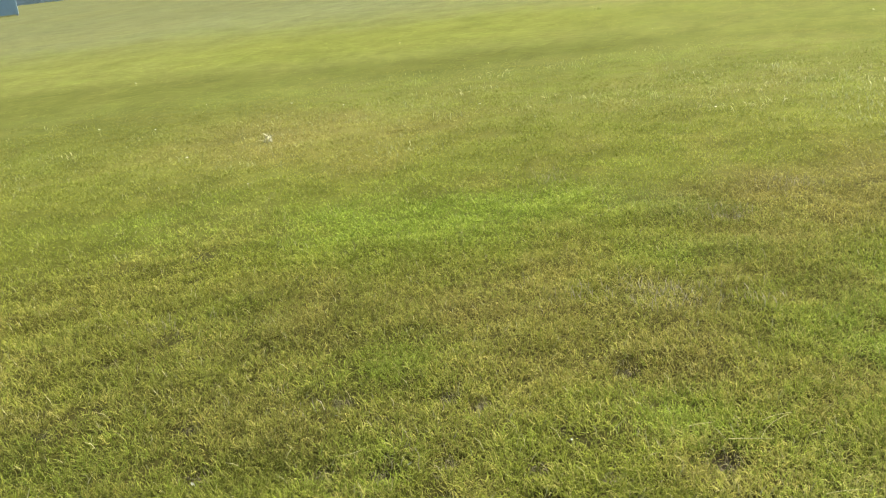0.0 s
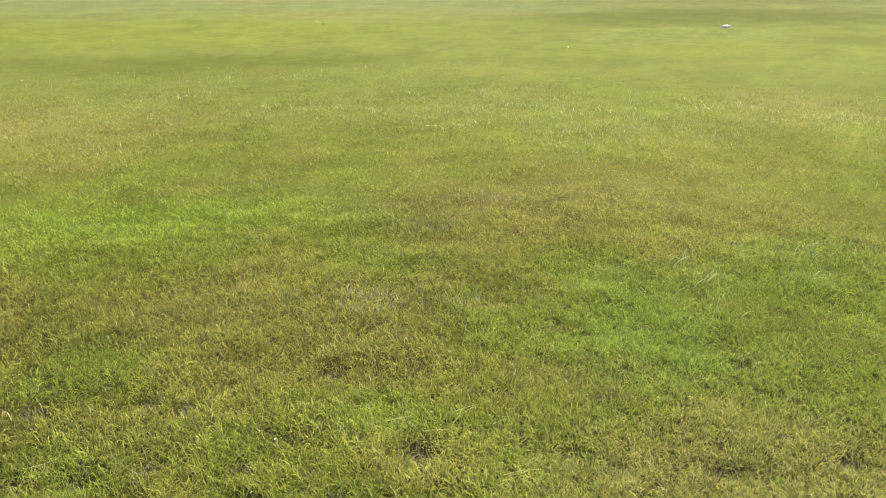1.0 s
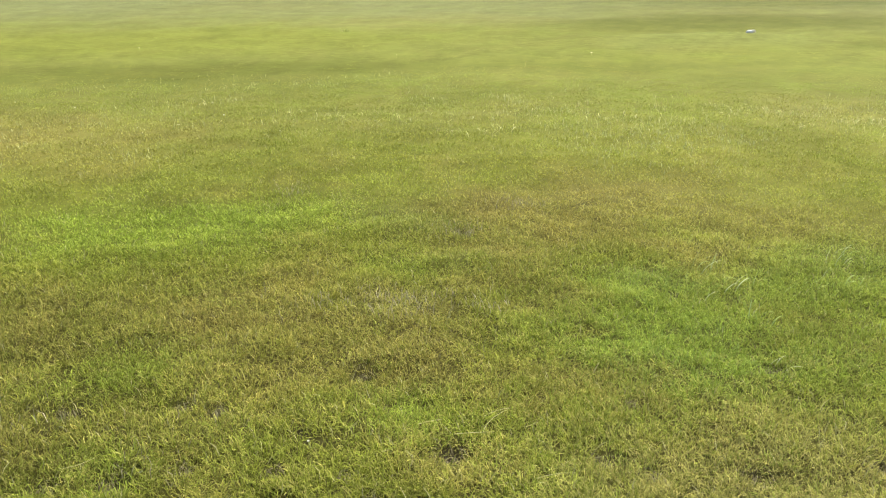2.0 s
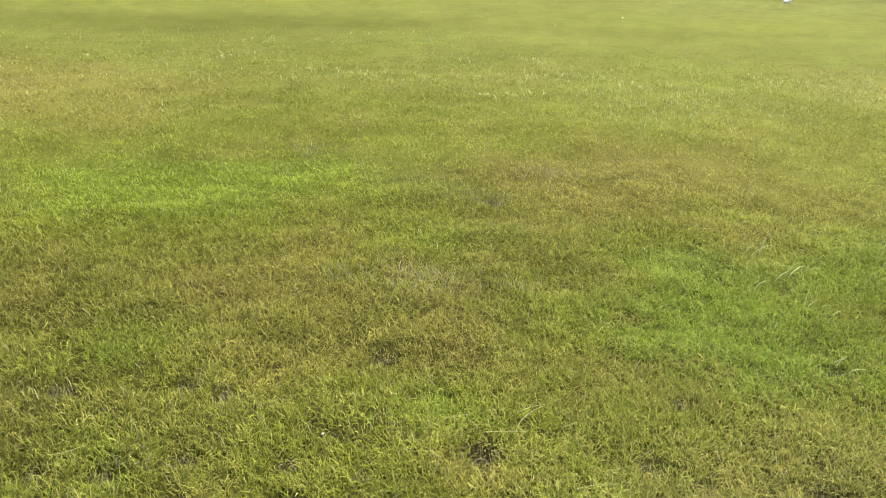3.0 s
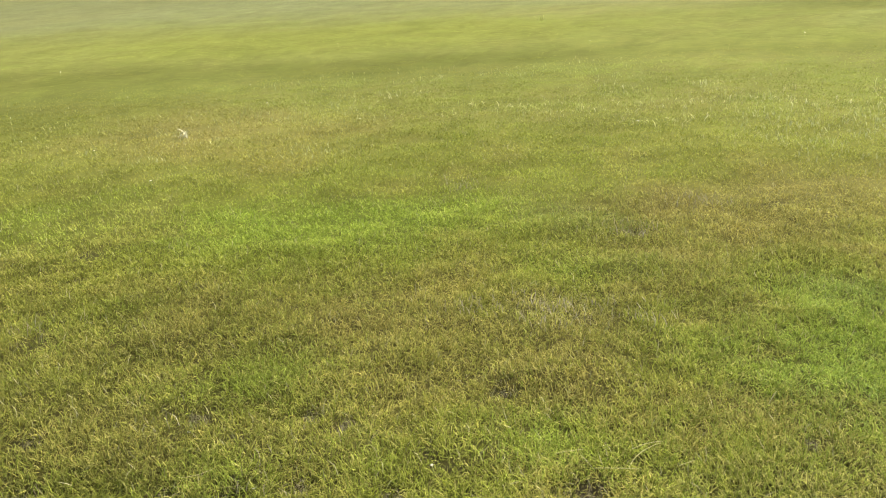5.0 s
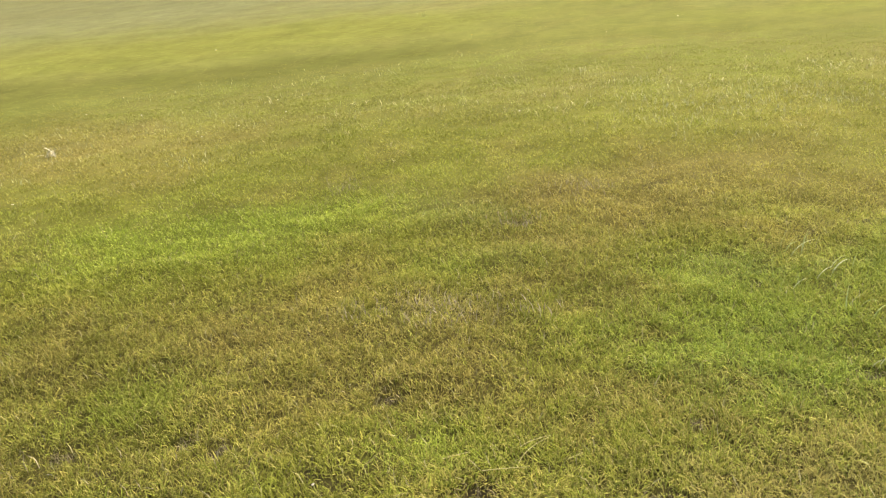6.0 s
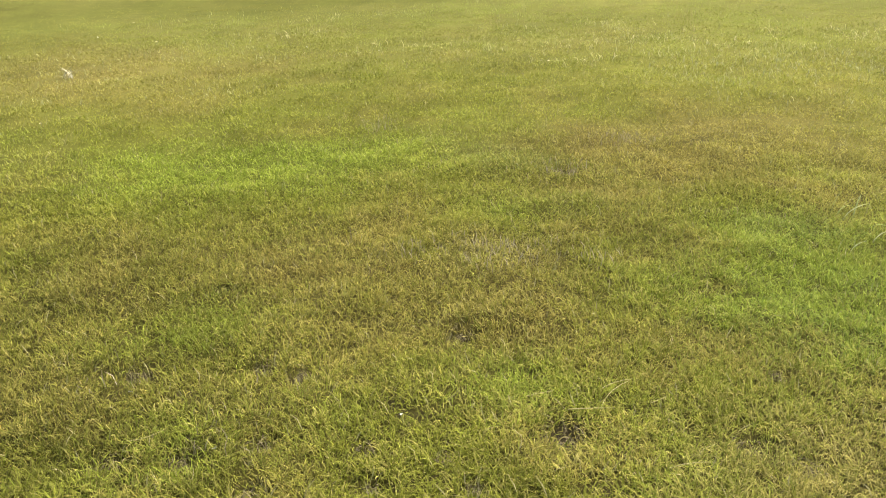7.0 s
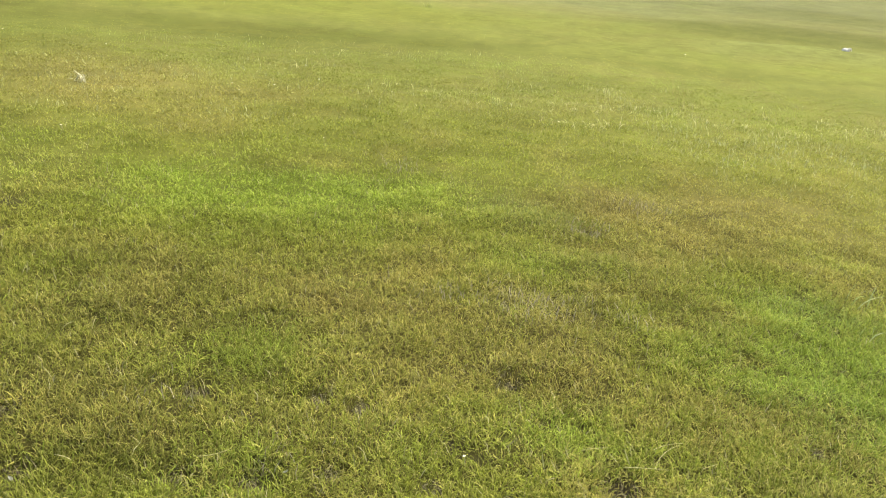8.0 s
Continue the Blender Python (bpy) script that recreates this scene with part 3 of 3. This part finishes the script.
for run in [
    [(0.75, 2.785, 0.026), (0.79, 2.79, 0.034), (0.84, 2.79, 0.036)],
    [(0.86, 2.685, 0.034), (0.93, 2.677, 0.038), (1.00, 2.665, 0.034)],
    [(0.97, 2.70, 0.012), (1.00, 2.76, 0.04), (1.09, 2.81, 0.03)],
    [(0.99, 2.79, 0.02), (1.04, 2.81, 0.04), (1.10, 2.81, 0.038)],
    [(1.12, 2.68, 0.02), (1.17, 2.69, 0.032)],
    [(-0.46, 2.715, 0.022), (-0.40, 2.69, 0.034), (-0.35, 2.735, 0.03)],
    [(1.06, 2.35, 0.02), (1.12, 2.36, 0.034), (1.19, 2.35, 0.026)],
]:
    dry_stalk([(x, y, 0.7 * h) for x, y, h in run], 0.0022)


def withered_leaf(x, y, size):
    """A small curled leaf, bleached nearly white."""
    bm = bmesh.new()
    rows = []
    for k in range(7):
        u = k / 6
        w = size * 0.34 * math.sin(math.pi * (0.08 + 0.9 * u))
        rows.append([bm.verts.new((size * (u - 0.5), q * w, 0.25 * size * u * u + 0.5 * w * q * q)) for q in (-1, -0.4, 0.4, 1)])
    for p, q in zip(rows, rows[1:]):
        for k in range(3):
            bm.faces.new((p[k], q[k], q[k + 1], p[k + 1]))
    bmesh.ops.solidify(bm, geom=bm.faces[:], thickness=0.0008)
    me = bpy.data.meshes.new("withered_leaf")
    bm.to_mesh(me)
    bm.free()
    me.materials.append(BLEACHED)
    ob = tagged(new("withered_leaf", me), "small curled bleached leaf caught at a bare hollow", "leaf", "bleached leaves")
    ob.matrix_world = pose(x, y, ground_at(x, y) + 0.022, 12, -15, rng.uniform(0, 360))


for x, y, size in [(-0.185, 2.605, 0.026), (-0.94, 2.62, 0.02), (-0.50, 2.98, 0.018)]:
    withered_leaf(x, y, size)


blade_clump("tall_grass_tuft", 2.20, 20.6, TALL_BLADES, 9, 0.13, 0.05, "small tuft of tall dull green grass above the far sward")


# ---- far edge of the field ----
def box(size, at, bevel=0.0):
    bm = bmesh.new()
    bmesh.ops.create_cube(bm, size=1, matrix=Matrix.Translation(at) @ Matrix.Diagonal((*size, 1)))
    if bevel:
        bmesh.ops.bevel(bm, geom=bm.edges[:], offset=bevel, segments=2, affect="EDGES", profile=0.5)
    return bm


def metal_cabin(x, y, turn):
    """A site cabin of ribbed sheet metal; its near right corner stands at x, y."""
    long, deep, high = 6.0, 2.4, 2.6
    root = tagged(new("site_cabin"), "pale blue sheet-metal site cabin standing on the field", "cabin")
    root.matrix_world = pose(x, y, ground_at(x, y), 0, 0, turn)
    part("body", box((long, deep, high - 0.15), (-long / 2, deep / 2, 0.10 + (high - 0.15) / 2), 0.03), SHEET_BLUE, root)
    part("roof", box((long + 0.12, deep + 0.12, 0.12), (-long / 2, deep / 2, high + 0.01), 0.03), GREY_METAL, root)
    for k in range(19):
        part("rib", box((0.06, 0.03, high - 0.35), (-0.2 - k * 0.31, -0.012, high / 2), 0.008), SHEET_BLUE, root)
    for px in (-0.15, -long + 0.15):
        for py in (0.15, deep - 0.15):
            part("foot", box((0.2, 0.2, 0.14), (px, py, 0.04)), GREY_METAL, root)
    door = part("door", box((0.9, 0.05, 2.0), (-3.2, -0.04, 1.12), 0.01), GREY_METAL, root)
    part("handle", box((0.12, 0.04, 0.03), (-2.88, -0.085, 1.1), 0.008), GREY_METAL, door)
    win = part("window", box((1.0, 0.05, 0.8), (-4.7, -0.04, 1.5), 0.01), GREY_METAL, root)
    part("pane", box((0.9, 0.02, 0.7), (-4.7, -0.07, 1.5)), GLASS_DARK, win)


metal_cabin(-44.75, 82.8, 28.0)


def house(x, y, turn, wide, deep, eaves, ridge):
    root = tagged(new("house"), "small pale rendered house before the hazy wood", "house", "houses at the wood")
    root.matrix_world = pose(x, y, ground_at(x, y), 0, 0, turn)
    bm = bmesh.new()
    prof = [(-wide / 2, -0.2), (wide / 2, -0.2), (wide / 2, eaves), (0, ridge), (-wide / 2, eaves)]
    a = [bm.verts.new((p, 0, q)) for p, q in prof]
    b = [bm.verts.new((p, deep, q)) for p, q in prof]
    bm.faces.new(a), bm.faces.new(b[::-1])
    for k in range(5):
        bm.faces.new((a[k], b[k], b[(k + 1) % 5], a[(k + 1) % 5]))
    bmesh.ops.recalc_face_normals(bm, faces=bm.faces[:])
    part("wall", bm, RENDER_WALL, root)
    for side in (-1, 1):
        bm = bmesh.new()
        o = 0.25
        slope = (ridge - eaves) / (wide / 2)
        pts = [(0, -o, ridge + 0.03), (0, deep + o, ridge + 0.03), (side * (wide / 2 + o), deep + o, eaves - o * slope + 0.03), (side * (wide / 2 + o), -o, eaves - o * slope + 0.03)]
        bm.faces.new([bm.verts.new(p) for p in pts])
        bmesh.ops.recalc_face_normals(bm, faces=bm.faces[:])
        bmesh.ops.solidify(bm, geom=bm.faces[:], thickness=-0.12 * side)
        part("roof", bm, ROOF_TILE, root)
    for px in (-wide / 4, wide / 4):
        win = part("window", box((0.8, 0.1, 1.0), (px, -0.02, eaves * 0.6)), GREY_METAL, root)
        part("pane", box((0.68, 0.04, 0.88), (px, -0.07, eaves * 0.6)), GLASS_DARK, win)


house(-81.5, 181.0, 24.0, 4.2, 6.0, 2.2, 3.4)
house(-65.5, 186.0, 15.0, 5.0, 6.0, 2.4, 3.8)


def far_wood():
    """A belt of trees along the far edge, the haze of distance put into its blue colour: many small leaf sprays in
    crowns of uneven height.
    """
    n = 120000
    a = np.radians(rng.uniform(-60, 60, n))
    r = 196 + 22 * rng.random(n) ** 1.5
    x, y = r * np.sin(a), r * np.cos(a)
    top = 5.0 + 7.0 * layered(a * 200, r, 7.0, 91) + 0.10 * (r - 196)
    z = top * rng.random(n) ** 1.25
    keep = value_noise(a * 200, z, 1.6, 95) > 0.06
    c = np.c_[x, y, z][keep]
    n = len(c)
    u, w = np.c_[np.cos(a[keep]), -np.sin(a[keep]), np.zeros(n)] + 0.3 * rng.normal(size=(n, 3)), np.array((0, 0, 1)) + 0.3 * rng.normal(size=(n, 3))
    u, w = u / np.linalg.norm(u, axis=1)[:, None], w / np.linalg.norm(w, axis=1)[:, None]
    size = rng.uniform(0.2, 0.38, n)[:, None]
    v = np.stack([c - u * size, c + u * size, c + w * size * 1.3], 1).reshape(-1, 3)
    v[:, 2] = np.maximum(v[:, 2], -0.05)
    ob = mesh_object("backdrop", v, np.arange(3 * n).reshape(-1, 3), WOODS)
    tagged(ob, "hazy blue belt of distant trees behind the field", "woodland", kind="structure")


far_wood()


def far_ridge():
    """A low wooded ridge on the horizon, with the haze put into its blue colour."""
    n = 240
    a = np.radians(np.linspace(-80, 80, n))
    high = 16 + 22 * layered(a * 300, a * 0, 60.0, 101) + 6 * layered(a * 300, a * 0, 7.0, 104)
    rows = []
    for r, k in ((820, 0.0), (850, 0.45), (900, 0.8), (980, 1.0), (1150, 0.85), (1400, 0.0)):
        rows.append(np.c_[r * np.sin(a), r * np.cos(a), high * k + 2.5 * (value_noise(a * 300, a * 0 + r, 2.0, 107) - 0.5) * (k > 0) - 0.3])
    i, j = np.meshgrid(np.arange(5), np.arange(n - 1), indexing="ij")
    p = (i * n + j).ravel()
    tris = np.concatenate([np.c_[p, p + 1, p + n + 1], np.c_[p, p + n + 1, p + n]])
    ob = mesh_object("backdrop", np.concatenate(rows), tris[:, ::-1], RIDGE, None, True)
    tagged(ob, "low blue wooded ridge in haze on the horizon", "hill", kind="structure")


far_ridge()
